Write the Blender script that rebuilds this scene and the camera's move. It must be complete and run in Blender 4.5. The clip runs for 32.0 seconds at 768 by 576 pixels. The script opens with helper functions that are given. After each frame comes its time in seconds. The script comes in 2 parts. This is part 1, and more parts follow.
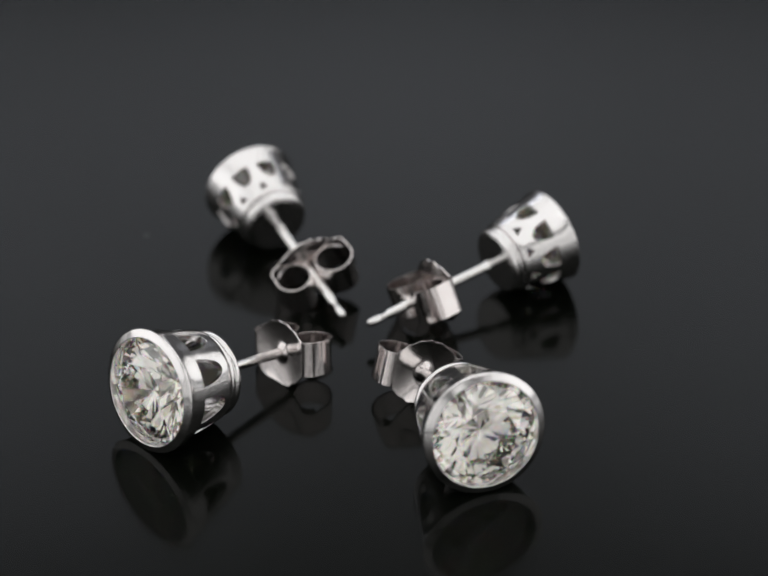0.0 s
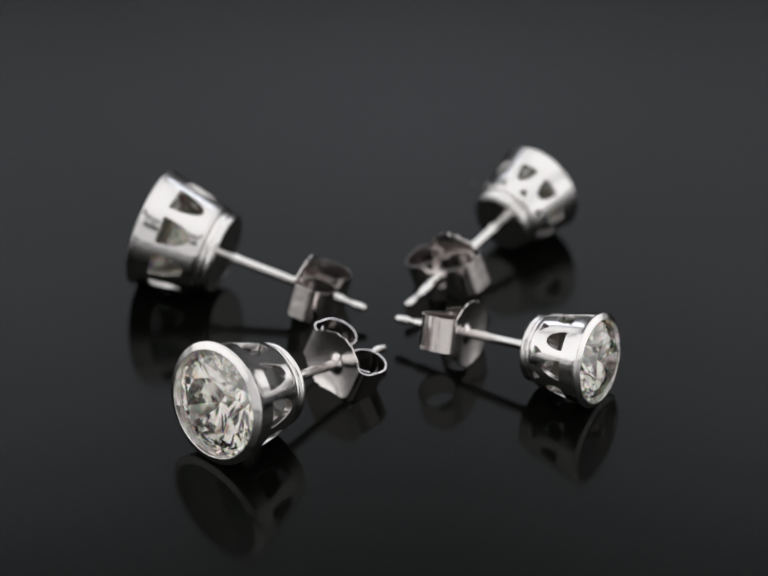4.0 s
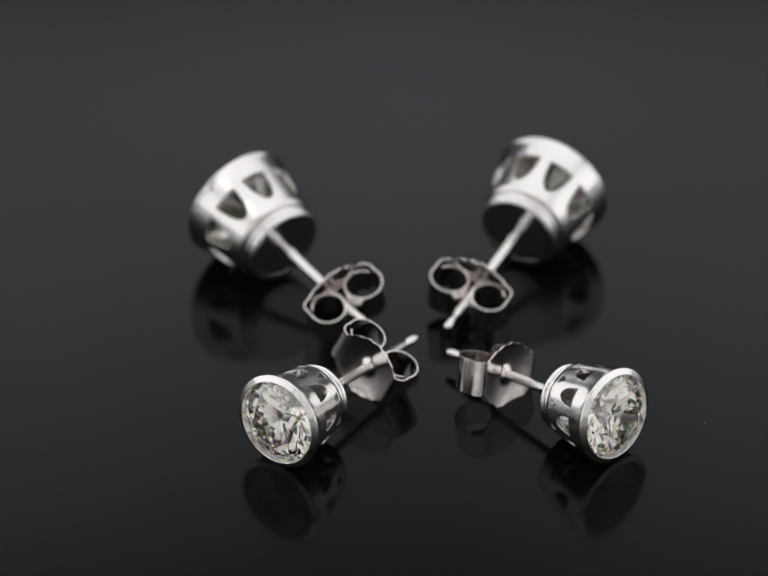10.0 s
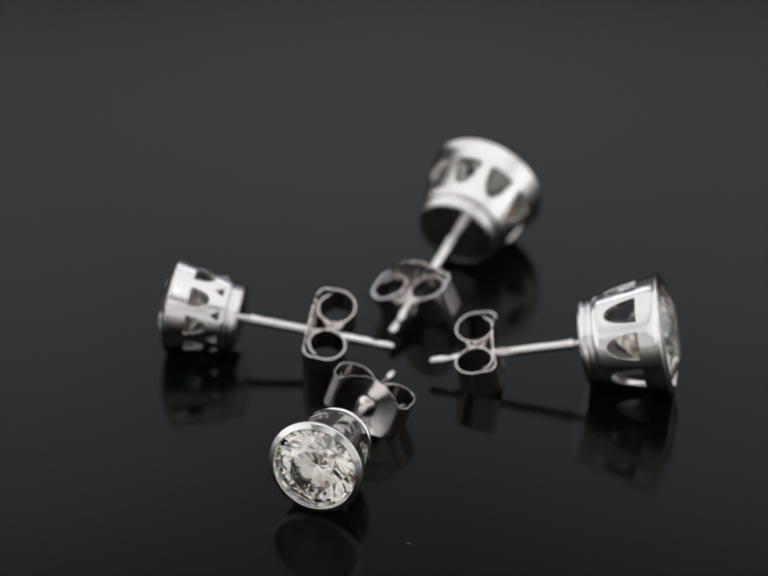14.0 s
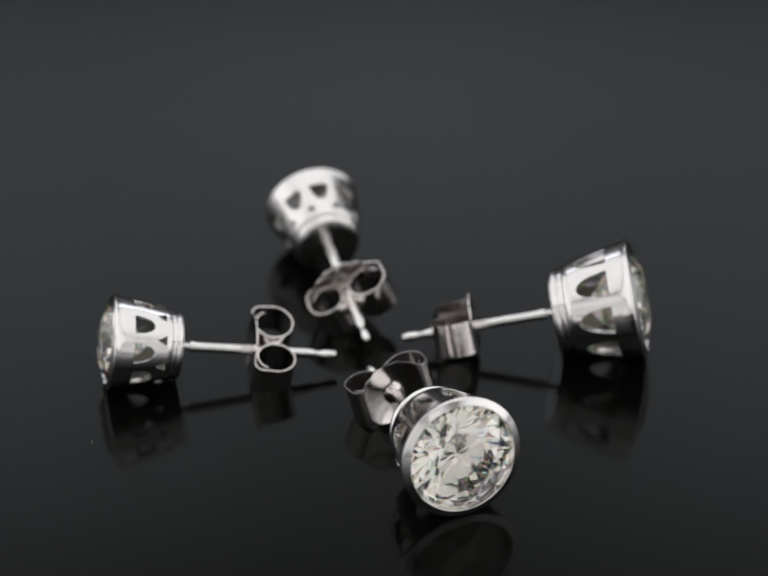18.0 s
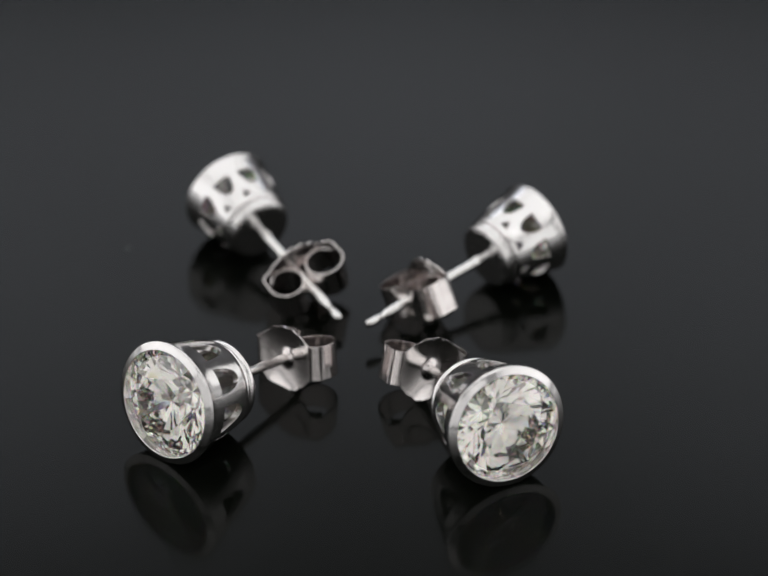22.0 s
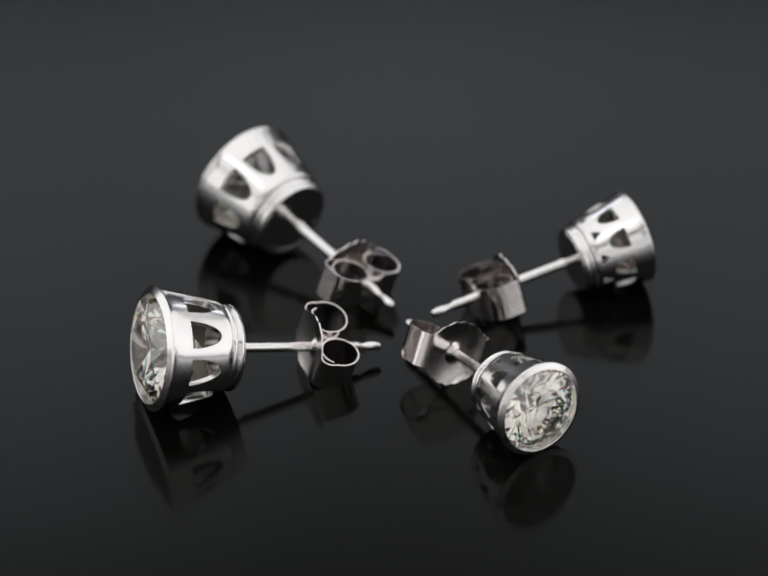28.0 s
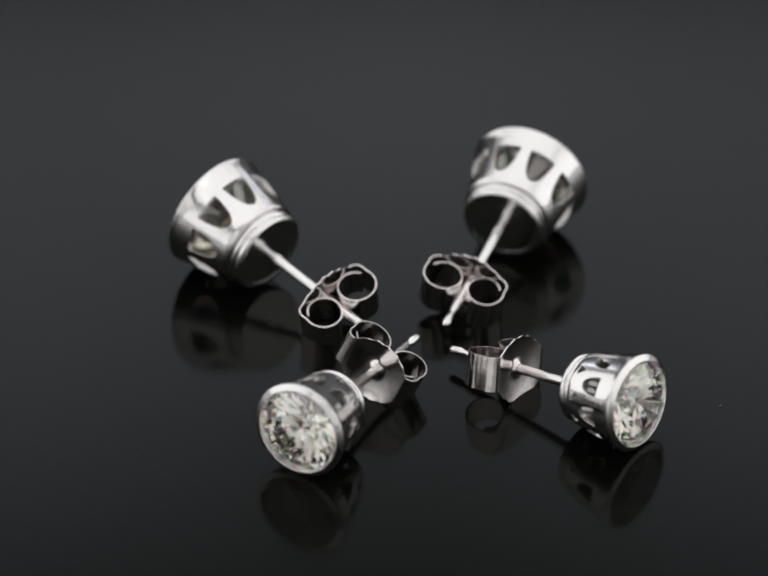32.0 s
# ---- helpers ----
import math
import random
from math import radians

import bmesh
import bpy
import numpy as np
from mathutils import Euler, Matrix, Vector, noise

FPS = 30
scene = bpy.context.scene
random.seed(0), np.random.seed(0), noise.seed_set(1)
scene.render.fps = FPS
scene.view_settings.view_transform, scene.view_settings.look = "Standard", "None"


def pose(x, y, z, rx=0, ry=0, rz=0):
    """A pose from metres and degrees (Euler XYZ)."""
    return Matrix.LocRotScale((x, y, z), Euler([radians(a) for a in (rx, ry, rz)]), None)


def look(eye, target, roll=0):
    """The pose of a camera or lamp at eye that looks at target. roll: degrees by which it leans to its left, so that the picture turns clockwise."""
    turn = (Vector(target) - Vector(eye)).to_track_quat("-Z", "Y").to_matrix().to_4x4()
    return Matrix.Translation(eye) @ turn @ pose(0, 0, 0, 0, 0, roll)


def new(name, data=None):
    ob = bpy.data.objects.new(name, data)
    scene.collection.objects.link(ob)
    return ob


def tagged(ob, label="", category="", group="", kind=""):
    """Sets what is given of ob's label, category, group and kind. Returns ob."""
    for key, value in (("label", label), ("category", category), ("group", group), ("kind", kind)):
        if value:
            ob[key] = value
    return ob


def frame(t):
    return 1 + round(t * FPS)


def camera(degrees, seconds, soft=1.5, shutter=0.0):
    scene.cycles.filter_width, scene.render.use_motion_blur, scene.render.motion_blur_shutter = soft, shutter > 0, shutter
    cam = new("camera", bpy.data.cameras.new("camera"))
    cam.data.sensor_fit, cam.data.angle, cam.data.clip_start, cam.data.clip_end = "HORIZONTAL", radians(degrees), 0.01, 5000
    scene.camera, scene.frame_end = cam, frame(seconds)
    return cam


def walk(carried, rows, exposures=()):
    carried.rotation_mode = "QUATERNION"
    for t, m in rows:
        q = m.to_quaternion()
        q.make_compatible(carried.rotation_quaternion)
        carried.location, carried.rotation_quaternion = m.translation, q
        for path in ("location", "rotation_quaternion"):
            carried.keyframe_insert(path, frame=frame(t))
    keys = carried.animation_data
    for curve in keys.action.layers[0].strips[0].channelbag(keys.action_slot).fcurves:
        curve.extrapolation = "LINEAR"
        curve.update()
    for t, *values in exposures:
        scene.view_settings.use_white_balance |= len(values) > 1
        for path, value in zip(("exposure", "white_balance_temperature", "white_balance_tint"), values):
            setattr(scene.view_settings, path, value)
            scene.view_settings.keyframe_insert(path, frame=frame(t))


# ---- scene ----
# ---- camera: on a tripod, looks down on the turntable and creeps a few millimetres along its axis ----
cam = camera(8.98, 32.0, soft=1.6)
EYE = pose(0.0, -0.2592, 0.1724, 90 - 32.874, 0.0, 0.087)
CREEP = ((0.0, 3.2), (2.0, 2.2), (6.0, 2.0), (9.0, 1.4), (11.0, 0.0), (14.0, -2.6), (17.0, -1.6), (20.0, 1.2), (24.0, 1.8), (28.0, 4.4), (30.5, 5.9), (32.0, 6.0))
walk(cam, [(t, EYE @ Matrix.Translation((0, 0, -mm / 1000))) for t, mm in CREEP])
cam.data.dof.use_dof = True
cam.data.dof.focus_distance = 0.300
cam.data.dof.aperture_fstop = 29.0

# ---- light: a softbox overhead, a background light on the wall ----
world = bpy.data.worlds.new("world")
scene.world = world
world.use_nodes = True
world.node_tree.nodes["Background"].inputs[0].default_value = (0.50, 0.52, 0.56, 1)
world.node_tree.nodes["Background"].inputs[1].default_value = 0.05
scene.view_settings.exposure = 0.0
scene.cycles.max_bounces, scene.cycles.glossy_bounces, scene.cycles.transmission_bounces = 24, 16, 20


def area_lamp(name, eye, target, sx, sy, watts, colour):
    data = bpy.data.lights.new(name, "AREA")
    data.shape, data.size, data.size_y, data.energy, data.color = "RECTANGLE", sx, sy, watts, colour
    ob = new(name, data)
    ob.matrix_world = look(eye, target)
    return ob


WARM = (1.0, 0.985, 0.965)
area_lamp("softbox_top", (0, 0.12, 0.80), (0, 0.1201, 0), 1.6, 1.6, 6.9, WARM)
# six bare bulbs in two rows on the roof of the tent
for gx in (-0.32, 0.0, 0.32):
    for gy in (-0.36, -0.24):
        glint = area_lamp("small_lamp", (gx, gy, 0.78), (gx, gy + 0.0001, 0), 0.005, 0.005, 0.03, WARM)
        glint.data.shape = "DISK"
# the front of the tent, with an opening for the lens
area_lamp("softbox_front_low", (0, -0.85, 0.24), (0, 0, 0.24), 1.6, 0.44, 1.35, WARM)
area_lamp("softbox_front_high", (0, -0.85, 0.73), (0, 0, 0.73), 1.6, 0.12, 0.5, WARM)
for side in (-1, 1):
    area_lamp("softbox_front_side", (side * 0.46, -0.85, 0.565), (side * 0.46, 0, 0.565), 0.66, 0.20, 0.36, WARM)
    area_lamp("softbox_side", (side * 0.85, 0.0, 0.41), (0, 0.0, 0.41), 1.7, 0.76, 3.6, WARM)
for bx in (-0.48, -0.16, 0.16, 0.48):
    spot = bpy.data.lights.new("background_light", "SPOT")
    spot.energy, spot.spot_size, spot.spot_blend, spot.color, spot.shadow_soft_size = 48.3, radians(40), 1.0, (0.885, 0.925, 1.0), 0.03
    new("background_light", spot).matrix_world = look((bx, 0.30, 0.78), (bx, 1.0, 0.55))


# ---- materials ----
def material(name):
    m = bpy.data.materials.new(name)
    m.use_nodes = True
    return m, m.node_tree.nodes, m.node_tree.links, m.node_tree.nodes["Principled BSDF"]


def noise_to(nodes, links, scale, lo, hi, socket, detail=4.0):
    """Object-space noise, mapped to a range, into a socket."""
    co = nodes.new("ShaderNodeTexCoord")
    n = nodes.new("ShaderNodeTexNoise")
    n.inputs["Scale"].default_value, n.inputs["Detail"].default_value = scale, detail
    r = nodes.new("ShaderNodeMapRange")
    r.inputs["To Min"].default_value, r.inputs["To Max"].default_value = lo, hi
    links.new(co.outputs["Object"], n.inputs["Vector"])
    links.new(n.outputs["Fac"], r.inputs["Value"])
    links.new(r.outputs["Result"], socket)
    return n


def metal(name, colour, lo, hi, bump, waves=0.12, edge=0.00007):
    """Metal with worn, rounded edges, fine scratches and a slightly uneven polish."""
    m, nodes, links, b = material(name)
    b.inputs["Metallic"].default_value = 1.0
    noise_to(nodes, links, 900.0, lo, hi, b.inputs["Roughness"])
    tone = nodes.new("ShaderNodeMix")
    tone.data_type = "RGBA"
    tone.inputs[6].default_value = (*[c * 0.93 for c in colour], 1)
    tone.inputs[7].default_value = (*[min(c * 1.05, 1.0) for c in colour], 1)
    noise_to(nodes, links, 700.0, 0.0, 1.0, tone.inputs[0], 6.0)
    links.new(tone.outputs[2], b.inputs["Base Color"])
    co = nodes.new("ShaderNodeTexCoord")
    fine = nodes.new("ShaderNodeTexNoise")
    fine.inputs["Scale"].default_value, fine.inputs["Detail"].default_value = 2200.0, 5.0
    wide = nodes.new("ShaderNodeTexNoise")
    wide.inputs["Scale"].default_value, wide.inputs["Detail"].default_value = 420.0, 2.0
    worn = nodes.new("ShaderNodeBevel")
    worn.samples, worn.inputs["Radius"].default_value = 4, edge
    normal = worn.outputs["Normal"]
    for tex, strength, depth in ((wide, waves, 0.00012), (fine, bump, 0.00003)):
        bp = nodes.new("ShaderNodeBump")
        bp.inputs["Strength"].default_value, bp.inputs["Distance"].default_value = strength, depth
        links.new(co.outputs["Object"], tex.inputs["Vector"])
        links.new(tex.outputs["Fac"], bp.inputs["Height"])
        links.new(normal, bp.inputs["Normal"])
        normal = bp.outputs["Normal"]
    links.new(normal, b.inputs["Normal"])
    return m


WHITE_GOLD = metal("polished_white_gold", (0.86, 0.845, 0.845), 0.10, 0.20, 0.2)
WIRE_GOLD = metal("post_white_gold", (0.84, 0.83, 0.82), 0.12, 0.26, 0.5)
# cup insides: unpolished, with the shade of the recess put into a darker colour
SHADED_GOLD = metal("unpolished_shaded_gold", (0.32, 0.30, 0.265), 0.35, 0.6, 0.6)
SHEET_GOLD = metal("stamped_white_gold", (0.77, 0.725, 0.715), 0.08, 0.20, 0.25, 0.3, 0.00003)


def gem_material():
    """Clear diamond whose red, green and blue light is bent by different amounts."""
    m, nodes, links, b = material("diamond")
    nodes.remove(b)
    total = None
    for colour, ior in (((0.470, 0.253, 0.248, 1), 2.400), ((0.255, 0.464, 0.250, 1), 2.420), ((0.252, 0.255, 0.460, 1), 2.445)):
        g = nodes.new("ShaderNodeBsdfGlass")
        g.inputs["Color"].default_value, g.inputs["IOR"].default_value, g.inputs["Roughness"].default_value = colour, ior, 0.012
        if total is None:
            total = g.outputs[0]
            continue
        add = nodes.new("ShaderNodeAddShader")
        links.new(total, add.inputs[0])
        links.new(g.outputs[0], add.inputs[1])
        total = add.outputs[0]
    links.new(total, nodes["Material Output"].inputs["Surface"])
    return m


DIAMOND = gem_material()


def plain(name, colour, rough, spec=0.5, scale=3.0, vary=0.12):
    m, nodes, links, b = material(name)
    b.inputs["Roughness"].default_value = rough
    b.inputs["Specular IOR Level"].default_value = spec
    mix = nodes.new("ShaderNodeMix")
    mix.data_type = "RGBA"
    mix.inputs[6].default_value = (*[c * (1 - vary) for c in colour], 1)
    mix.inputs[7].default_value = (*[c * (1 + vary) for c in colour], 1)
    noise_to(nodes, links, scale, 0.0, 1.0, mix.inputs[0])
    links.new(mix.outputs[2], b.inputs["Base Color"])
    return m


ACRYLIC = plain("black_acrylic", (0.0018, 0.0023, 0.0016), 0.115, 0.068, 40.0)
WALL = plain("grey_wall_paint", (0.70, 0.71, 0.73), 0.85)
DARK = plain("dark_wall_paint", (0.10, 0.10, 0.105), 0.9)
LINT = plain("lint", (0.09, 0.09, 0.088), 0.95)
TABLE = plain("dark_table", (0.05, 0.05, 0.05), 0.6)


# ---- mesh helpers; jewellery is drawn in millimetres, its axis along x ----
def part(name, bm, mat, parent=None, label="", smooth=40.0, m=None):
    if m is not None:
        bm.transform(m)
    me = bpy.data.meshes.new(name)
    bmesh.ops.recalc_face_normals(bm, faces=bm.faces)
    bm.to_mesh(me)
    bm.free()
    if smooth:
        me.shade_smooth()
        me.set_sharp_from_angle(angle=radians(smooth))
    me.materials.append(mat)
    ob = new(name, me)
    if parent is not None:
        ob.parent = parent
    return tagged(ob, label=label)


def box(x0, x1, y0, y1, z0, z1):
    bm = bmesh.new()
    bmesh.ops.create_cube(bm, size=1.0, matrix=Matrix.Translation(((x0 + x1) / 2, (y0 + y1) / 2, (z0 + z1) / 2)) @ Matrix.Diagonal((x1 - x0, y1 - y0, z1 - z0, 1)))
    return bm


def lathe(profile, n=128, closed=False):
    """Turns (x, r) points round the x axis. closed: the profile is a ring of points."""
    bm = bmesh.new()
    rows = []
    for x, r in profile:
        if r < 1e-6:
            rows.append([bm.verts.new((x, 0, 0))])
        else:
            rows.append([bm.verts.new((x, r * math.cos(2 * math.pi * k / n), r * math.sin(2 * math.pi * k / n))) for k in range(n)])
    pairs = list(zip(rows, rows[1:] + rows[:1])) if closed else list(zip(rows, rows[1:]))
    for a, b in pairs:
        for k in range(n):
            q = [a[k % len(a)], a[(k + 1) % n % len(a)], b[(k + 1) % n % len(b)], b[k % len(b)]]
            q = list(dict.fromkeys(q))
            if len(q) > 2:
                bm.faces.new(q)
    return bm


def arc(cx, cr, rad, a0, a1, n):
    return [(cx + rad * math.cos(radians(a0 + (a1 - a0) * k / n)), cr + rad * math.sin(radians(a0 + (a1 - a0) * k / n))) for k in range(n + 1)]


# ---- the room around the table ----
def structure(name, bm, mat, label):
    ob = part(name, bm, mat, smooth=0)
    return tagged(ob, label=label, kind="structure")


structure("floor", box(-1.3, 1.3, -1.3, 1.1, -0.80, -0.76), TABLE, "dark studio floor under the table")
structure("wall_north", box(-1.3, 1.3, 1.0, 1.1, -0.76, 1.7), WALL, "matt grey studio wall with a pool of light")
# added out of view: its top edge darkens what the far acrylic mirrors
structure("reflection_flag", box(-1.3, 1.3, 0.985, 0.997, -0.76, 0.527), DARK, "unseen dark matt panel added along the lower wall to dim its reflection")
structure("wall_south", box(-1.3, 1.3, -1.4, -1.3, -0.76, 1.7), DARK, "dark matt studio wall")
structure("wall_west", box(-1.4, -1.3, -1.3, 1.0, -0.76, 1.7), WALL, "matt grey studio side wall")
structure("wall_east", box(1.3, 1.4, -1.3, 1.0, -0.76, 1.7), WALL, "matt grey studio side wall")
structure("ceiling", box(-1.4, 1.4, -1.4, 1.1, 1.7, 1.75), WALL, "matt grey studio ceiling")

table = tagged(new("table"), label="dark studio table under the turntable", category="table")
part("tabletop", box(-0.5, 0.5, -0.22, 0.5, -0.052, -0.022), TABLE, table, smooth=0)
for sx in (-0.46, 0.46):
    for sy in (-0.18, 0.46):
        part("leg", box(sx - 0.02, sx + 0.02, sy - 0.02, sy + 0.02, -0.76, -0.052), TABLE, table, smooth=0)

turntable = tagged(new("turntable"), label="round glossy black acrylic turntable, mirror-like, slowly turning", category="turntable")
part("disc", lathe([(0.0, 0.0), (0.0, 0.1485), (-0.0006, 0.1497), (-0.0012, 0.15), (-0.0052, 0.15), (-0.006, 0.149), (-0.006, 0.0)], 160), ACRYLIC, turntable, m=pose(0, 0, 0, 0, -90, 0), smooth=15)
part("base", lathe([(-0.0061, 0.0), (-0.0061, 0.11), (-0.022, 0.115), (-0.022, 0.0)], 96), TABLE, turntable, "dark plastic turntable base", m=pose(0, 0, 0, 0, -90, 0), smooth=30)


# ---- the earrings ----
def cut(bm, cutter):
    """The bmesh with the cutter's solids taken out of it."""
    obs = []
    for b in (bm, cutter):
        bmesh.ops.recalc_face_normals(b, faces=b.faces)
        me = bpy.data.meshes.new("solid")
        b.to_mesh(me)
        b.free()
        obs.append(new("solid", me))
    mod = obs[0].modifiers.new("cut", "BOOLEAN")
    mod.object, mod.operation, mod.solver = obs[1], "DIFFERENCE", "EXACT"
    done = bpy.data.meshes.new_from_object(obs[0].evaluated_get(bpy.context.evaluated_depsgraph_get()))
    res = bmesh.new()
    res.from_mesh(done)
    for ob in obs:
        bpy.data.objects.remove(ob)
    bpy.data.meshes.remove(done)
    return res


def prism(bm, outline, ang, r0, r1):
    """A prism over an (x, across) outline that runs outwards from the axis at an angle, widening as it goes."""
    turn = Matrix.Rotation(ang, 4, "X")
    lo = [bm.verts.new(turn @ Vector((x, w * r0 / r1, r0))) for x, w in outline]
    hi = [bm.verts.new(turn @ Vector((x, w, r1))) for x, w in outline]
    bm.faces.new(lo), bm.faces.new(hi[::-1])
    n = len(outline)
    for k in range(n):
        bm.faces.new((lo[k], hi[k], hi[(k + 1) % n], lo[(k + 1) % n]))


def cup_mesh(R, lip, neck, small):
    """The pierced cone of the setting from its neck (x = -neck * R) to its front lip (x = lip * R)."""
    h = lip + neck

    def on(u, r):
        return ((lip - u * h) * R, r * R)
    out = [on(1.0, 0.735), on(0.985, 0.75), on(0.92, 0.768), on(0.67, 0.832), on(0.38, 0.903), on(0.22, 0.944), on(0.14, 0.967), on(0.10, 0.983)]
    edge = [on(0.08, 0.995), on(0.07, 1.0), on(0.06, 1.0), on(0.052, 0.993), on(0.04, 0.968), on(0.022, 0.928), on(0.006, 0.893), on(0.0, 0.880), on(0.004, 0.870)]
    inn = [(-0.03 * R, 0.854 * R), (-0.16 * R, 0.850 * R), on(0.42, 0.80), on(0.67, 0.73), on(1.0, 0.61)]
    shell = lathe(out + edge + inn, 160, closed=True)
    cutter = bmesh.new()
    n = 9
    for k in range(n):
        a = 2 * math.pi * k / n
        hw = 0.295 * R if not small else 0.268 * R
        x0, x1 = (on(0.37, 0)[0], on(0.83, 0)[0]) if not small else (on(0.38, 0)[0], on(0.71, 0)[0])
        shape = [(x0, -hw), (x0, hw)]
        for j in range(1, 14):
            u = j / 14
            shape.append((x0 + (x1 - x0) * math.sin(u * math.pi / 2) ** 0.9 if u < 1 else x1, hw * (1 - u ** 1.75)))
        shape.append((x1, 0.0))
        shape += [(x, -w) for x, w in shape[2:-1][::-1]]
        prism(cutter, shape, a, 0.35 * R, 1.15 * R)
        if small:
            b = a + math.pi / n
            prism(cutter, [on(0.755, 0.0), on(0.91, 0.135), on(0.91, -0.135)], b, 0.35 * R, 1.0 * R)
    bmesh.ops.recalc_face_normals(cutter, faces=cutter.faces)
    return cut(shell, cutter)


def collar_mesh(R, neck):
    """Two beads round the open back of the setting."""
    n = neck
    ring = [((-n - 0.245) * R, 0.57 * R), ((-n - 0.245) * R, 0.655 * R)] + arc((-n - 0.18) * R, 0.635 * R, 0.06 * R, 160, 30, 8) + arc((-n - 0.065) * R, 0.645 * R, 0.055 * R, 150, 20, 8)
    ring += [((-n + 0.005) * R, 0.65 * R), ((-n + 0.005) * R, 0.56 * R)]
    return lathe(ring, 128, closed=True)


def gem_mesh(G):
    """A round brilliant of girdle radius G, its girdle at x = 0, table towards +x."""
    pts = []
    tc, tp = math.tan(radians(32.5)), math.tan(radians(40.8))
    rt, rj, rk, g = 0.56 * G, 0.80 * G, 0.18 * G, 0.018 * G

    def at(h, r, a):
        pts.append((h, r * math.cos(radians(a)), r * math.sin(radians(a))))
    c = math.cos(radians(22.5))
    for k in range(8):
        at(g + (G - rt) * tc, rt, 45 * k)
        at(g + (G - rj * c) * tc, rj, 45 * k + 22.5)
        at(-g - (G - rk * c) * tp, rk, 45 * k + 22.5)
    for k in range(16):
        at(g, G, 22.5 * k)
        at(-g, G, 22.5 * k)
    pts.append((-g - G * tp, 0, 0))
    bm = bmesh.new()
    for p in pts:
        bm.verts.new(p)
    bmesh.ops.convex_hull(bm, input=bm.verts)
    bmesh.ops.dissolve_limit(bm, angle_limit=radians(0.5), verts=bm.verts, edges=bm.edges)
    return bm


def post_mesh(x_tip, x_neck, x_in):
    """The ear post from its rounded, grooved tip to where it is soldered into the setting."""
    r = 0.31
    return lathe([(x_tip, 0.0), (x_tip + 0.05, 0.15), (x_tip + 0.16, 0.24), (x_tip + 0.3, 0.28), (x_tip + 0.95, 0.28), (x_tip + 1.15, 0.20), (x_tip + 1.4, 0.19), (x_tip + 1.65, r),
                  (x_neck - 0.75, r), (x_neck - 0.45, 0.37), (x_neck - 0.33, 0.37), (x_neck - 0.29, 0.21), (x_neck - 0.18, 0.21), (x_neck - 0.12, 0.27), (x_neck, 0.27), (x_neck + 0.06, 0.21), (x_in, 0.21), (x_in, 0.0)], 28)


def strip(curve, widths, thick):
    """A bent sheet strip: curve in the (x, z) plane, width along y."""
    bm = bmesh.new()
    n = len(curve)
    rows = []
    for k, (x, z) in enumerate(curve):
        a, b = curve[max(k - 1, 0)], curve[min(k + 1, n - 1)]
        t = Vector((b[0] - a[0], 0, b[1] - a[1])).normalized()
        nx, nz = -t.z, t.x
        w = widths[k] / 2
        h = thick / 2
        row = []
        for y, s in ((-w, -1), (-w * 0.5, -1), (0, -1), (w * 0.5, -1), (w, -1), (w, 1), (w * 0.5, 1), (0, 1), (-w * 0.5, 1), (-w, 1)):
            row.append(bm.verts.new((x + nx * h * s, y, z + nz * h * s)))
        rows.append(row)
    for a, b in zip(rows, rows[1:]):
        for k in range(10):
            bm.faces.new((a[k], a[(k + 1) % 10], b[(k + 1) % 10], b[k]))
    for row in (rows[0], rows[-1][::-1]):
        for i, j, p, q in ((0, 1, 8, 9), (1, 2, 7, 8), (2, 3, 6, 7), (3, 4, 5, 6)):
            bm.faces.new((row[i], row[j], row[p], row[q]))
    return bm


def back_parts(parent, m, s=1.0):
    """A butterfly clutch at x = 0 on the post: a scalloped plate whose two ends curl towards the tip (-x)."""
    back = part("butterfly_back", plate_mesh(s), SHEET_GOLD, parent, "stamped white gold butterfly clutch with two curled wings", m=m)
    for sign, q in ((1, s), (-1, 0.92 * s)):
        # from the plate's end outwards, round towards the tip, along the post and curled in
        curve = [(0.0, sign * 2.12 * q), (-0.03, sign * 2.30 * q), (-0.11, sign * 2.46 * q), (-0.26, sign * 2.61 * q), (-0.52, sign * 2.72 * q)]
        for k in range(81):
            a = radians(74 + 345 * k / 80)
            c = 1 - 0.20 * max(0.0, (k - 48) / 32)
            curve.append((-1.32 * s + 1.24 * s * c * math.cos(a), sign * (1.52 * q + 1.23 * q * c * math.sin(a))))
        part("wing", strip(curve, [2.2 * s - 0.25 * s * k / 85 for k in range(86)], 0.10), SHEET_GOLD, back, m=m)
    return back


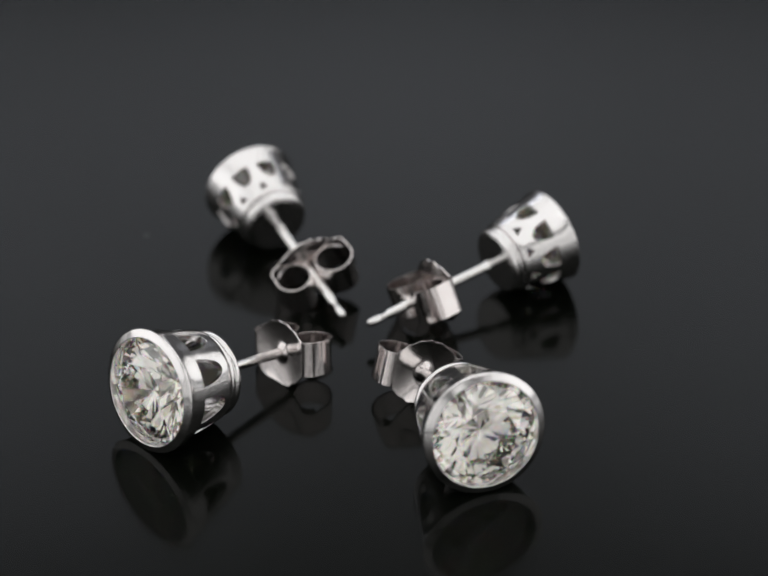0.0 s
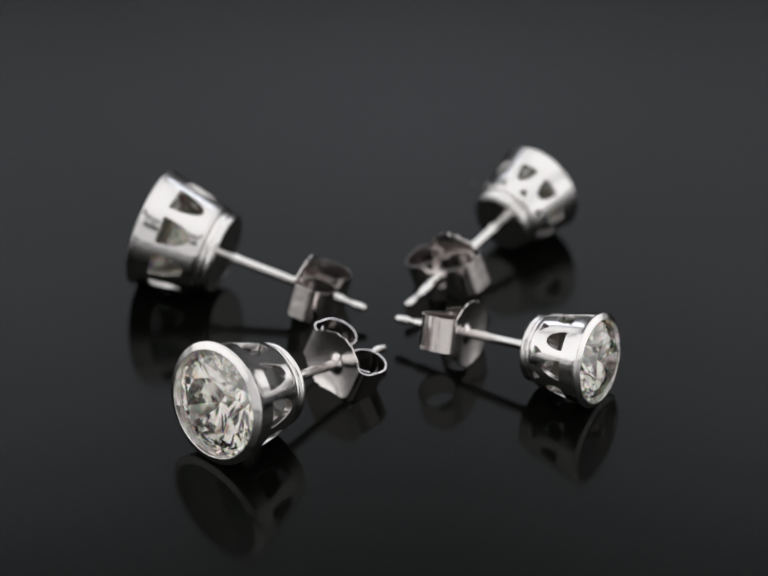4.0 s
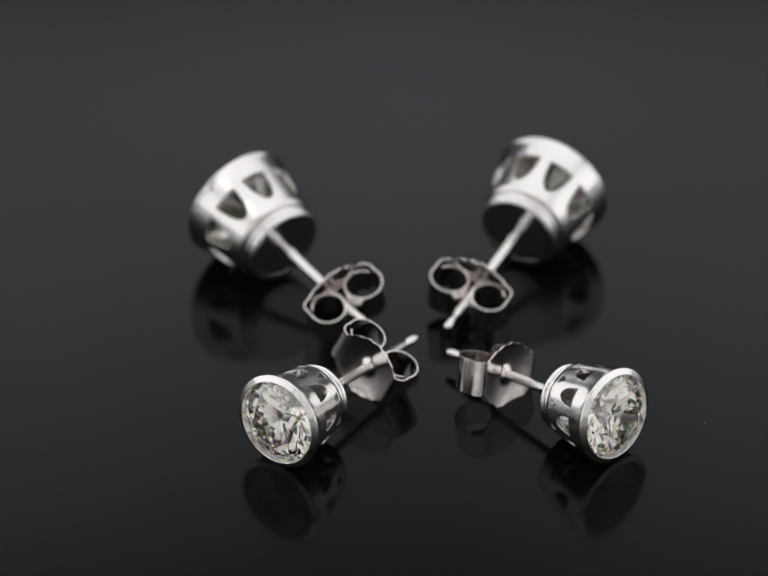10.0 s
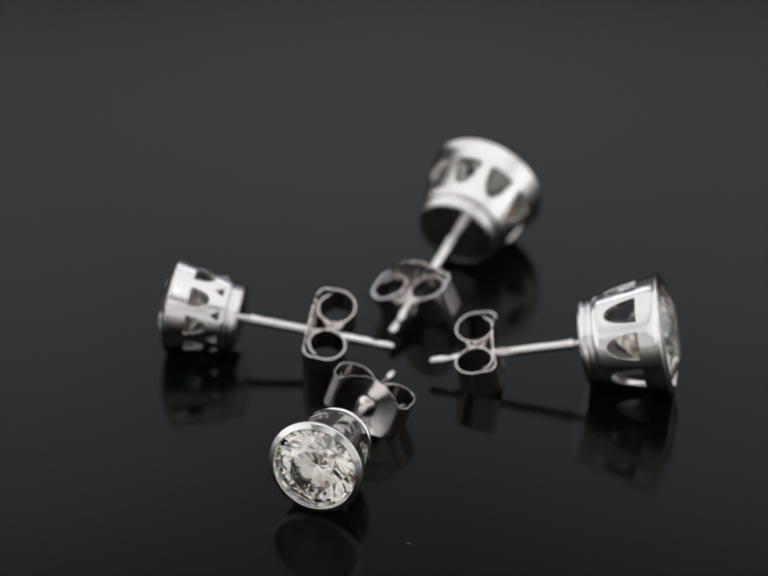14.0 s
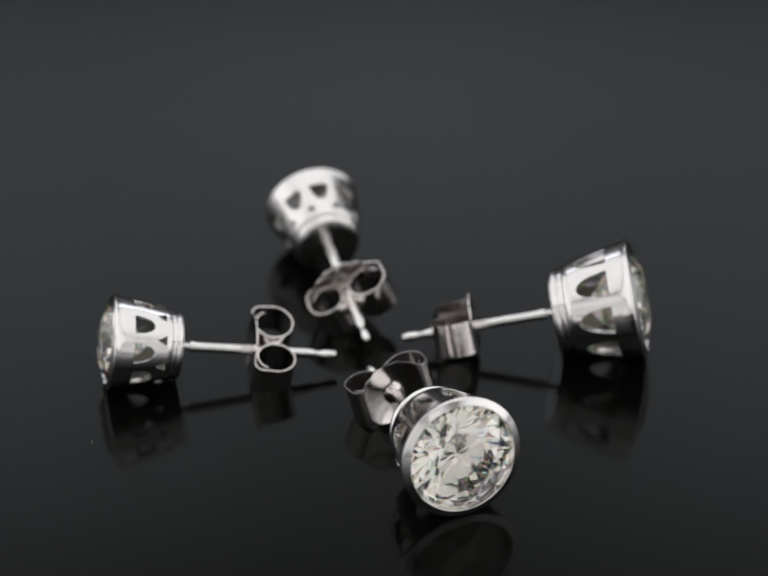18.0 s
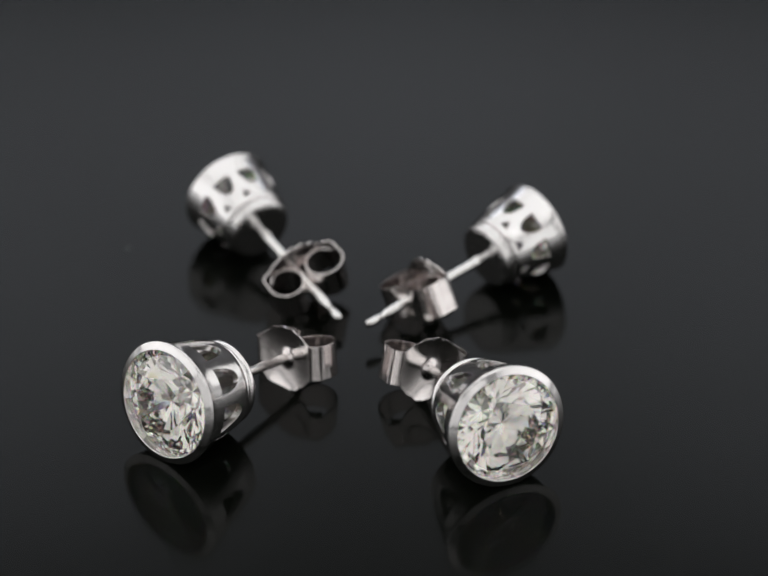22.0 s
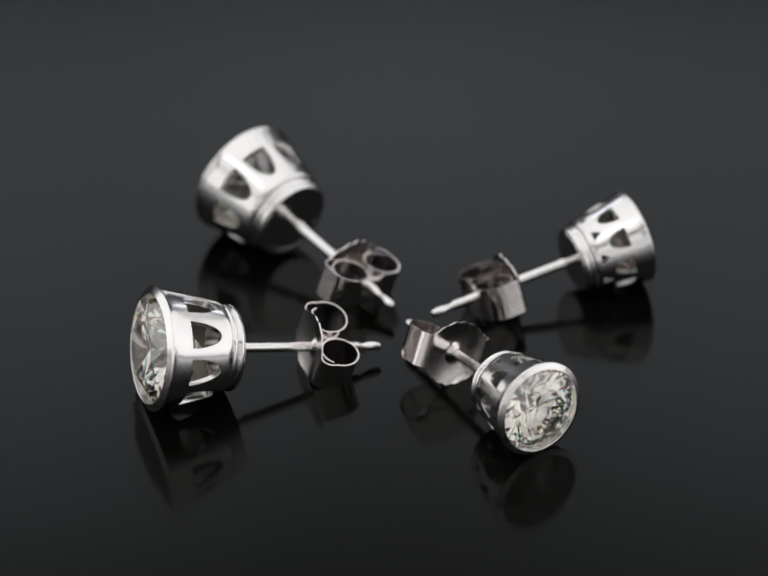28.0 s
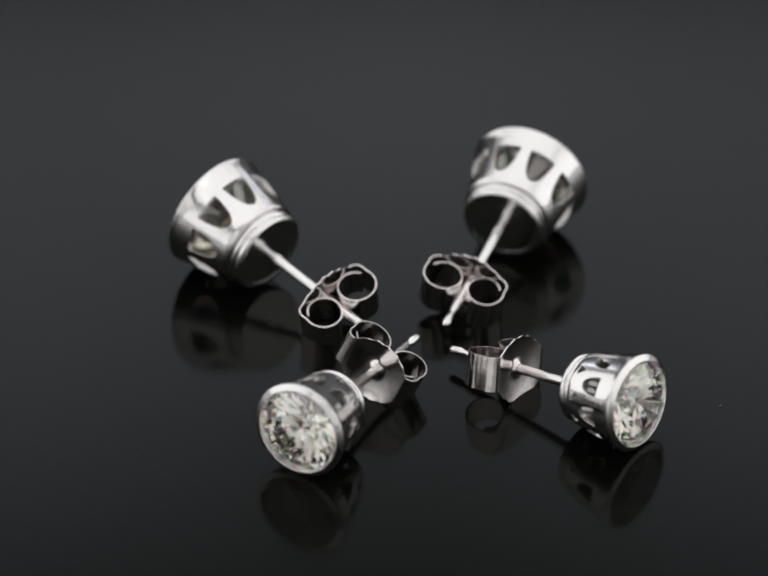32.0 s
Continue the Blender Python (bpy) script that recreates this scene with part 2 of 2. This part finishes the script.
def plate_mesh(s):
    """The clutch's dished middle: scalloped sides, wide at the post, and a raised sleeve round the post."""
    bm = bmesh.new()
    nz, ny = 56, 22
    layers = []
    for side in (0.05, -0.05):
        grid = []
        for i in range(nz + 1):
            z = 2.12 * (-0.92 + 1.92 * i / nz) * s
            end = z / (2.12 * s if z > 0 else 1.95 * s)
            half = (1.1 + 1.0 * (1 - end * end)) * s + 0.05 * math.cos(8.4 * z) * (1 - end ** 4)
            row = []
            for j in range(ny + 1):
                y = half * (2 * j / ny - 1)
                d = math.hypot(y, z)
                x = -0.38 * (1 - min(1.0, d / (2.3 * s)) ** 2) * (1 - abs(end) ** 3) + 0.34 * math.exp(-(d / 0.46) ** 4)
                row.append(bm.verts.new((x + side, y, z)))
            grid.append(row)
        layers.append(grid)
    top, low = layers
    for i in range(nz):
        for j in range(ny):
            for g in layers:
                bm.faces.new((g[i][j], g[i + 1][j], g[i + 1][j + 1], g[i][j + 1]))
        for j in (0, ny):
            bm.faces.new((top[i][j], top[i + 1][j], low[i + 1][j], low[i][j]))
    for i in (0, nz):
        for j in range(ny):
            bm.faces.new((top[i][j], top[i][j + 1], low[i][j + 1], low[i][j]))
    return bm


MM = Matrix.Diagonal((0.001, 0.001, 0.001, 1))


def earring(R, length, centre, azimuth, tilt, roll, back_at, back_roll, small, label):
    """centre: the middle of the front rim in mm; length: rim to tip. Lies on its rim and its clutch."""
    thing = tagged(new("stud_earring"), label=label, category="earring", group="stud earrings on the turntable")
    lie = MM @ Matrix.Translation((0, 0, centre[2])) @ Matrix.Rotation(-radians(tilt), 4, "Y")
    body = lie @ Matrix.Rotation(radians(roll), 4, "X")
    lip, neck = (0.06, 1.21) if small else (0.09, 1.06)
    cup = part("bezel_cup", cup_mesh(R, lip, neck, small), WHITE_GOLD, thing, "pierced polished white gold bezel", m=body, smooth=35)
    # inward faces take the rough metal whose colour is darkened for inner shade
    cup.data.materials.append(SHADED_GOLD)
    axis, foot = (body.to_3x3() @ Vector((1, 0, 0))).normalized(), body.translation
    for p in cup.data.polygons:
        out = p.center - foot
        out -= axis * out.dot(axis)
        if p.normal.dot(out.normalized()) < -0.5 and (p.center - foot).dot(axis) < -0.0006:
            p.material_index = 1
    part("collar", collar_mesh(R, neck), WHITE_GOLD, cup, m=body)
    web = (-0.205 - neck) * R
    part("back_disc", lathe([(web, 0.0), (web, 0.60 * R), (web - 0.15, 0.60 * R), (web - 0.15, 0.0)], 64), WHITE_GOLD, cup, "recessed polished back of the setting", m=body)
    part("gemstone", gem_mesh(0.866 * R), DIAMOND, thing, "round brilliant-cut clear diamond", smooth=0, m=body @ Matrix.Translation((-0.048 * R, 0, 0)) @ Matrix.Rotation(radians(13), 4, "X"))
    part("post", post_mesh(-length, (-neck - 0.245) * R - 0.3, web - 0.05), WIRE_GOLD, thing, "grooved white gold ear post", m=body)
    back_parts(thing, lie @ Matrix.Rotation(radians(back_roll), 4, "X") @ Matrix.Translation((-length + back_at, 0, 0)))
    thing.location = (centre[0] / 1000, centre[1] / 1000, 0)
    thing.rotation_euler = (0, 0, radians(azimuth))
    return thing, centre, azimuth


LARGE = "large white gold stud earring, bezel-set diamond, lying on black acrylic"
SMALL = "smaller white gold stud earring, bezel-set diamond, lying on black acrylic"
STUDS = [
    earring(3.895, 15.05, (5.638, -14.394, 3.853), -69.66, 11.31, 35.5, 4.8, 73, False, LARGE),
    earring(3.895, 15.05, (-14.574, -9.889, 3.809), -137.44, 10.42, 27.5, 4.5, -77, False, LARGE),
    earring(3.049, 14.50, (-9.305, 15.358, 3.066), 116.39, 7.95, 9.5, 5.5, 73, True, SMALL),
    earring(3.049, 14.50, (10.371, 9.285, 2.976), 35.03, 5.77, 0, 5.5, 66, True, SMALL),
]


def dust():
    """A fleck of lint on the acrylic."""
    bm = bmesh.new()
    bmesh.ops.create_icosphere(bm, subdivisions=2, radius=1.0, matrix=pose(0, 0, 0.00005, 0, 0, 35) @ Matrix.Diagonal((0.00016, 0.00005, 0.00005, 1)))
    for v in bm.verts:
        v.co += 0.00002 * noise.noise_vector(v.co * 9000)
    return tagged(part("dust_speck", bm, LINT), label="tiny pale fleck of lint on the black acrylic", category="dust")


lint = dust()
SPEED = 16.105  # degrees a second, clockwise from above
# the turntable's drive runs a little unevenly: seconds, degrees ahead of an even turn
DRIFT = ((0.0, 0.0), (1.6, -0.3), (5.0, 0.0), (8.0, 0.1), (12.5, 0.5), (19.0, 0.2), (22.5, 0.2), (24.0, -0.6), (26.0, 0.0), (28.0, 0.4), (30.5, -0.4), (32.0, -0.4))


def turned(x, y, heading, t):
    angle = SPEED * t + float(np.interp(t, *zip(*DRIFT)))
    a = -radians(angle)
    return pose(x * math.cos(a) - y * math.sin(a), x * math.sin(a) + y * math.cos(a), 0, 0, 0, heading - angle)


def motions():
    times = [0.5 * k for k in range(65)]
    walk(turntable, [(t, turned(0, 0, 0, t)) for t in times])
    walk(lint, [(t, turned(-0.0159, 0.01385, 0, t)) for t in times])
    for thing, c, heading in STUDS:
        walk(thing, [(t, turned(c[0] / 1000, c[1] / 1000, heading, t)) for t in times])


motions()
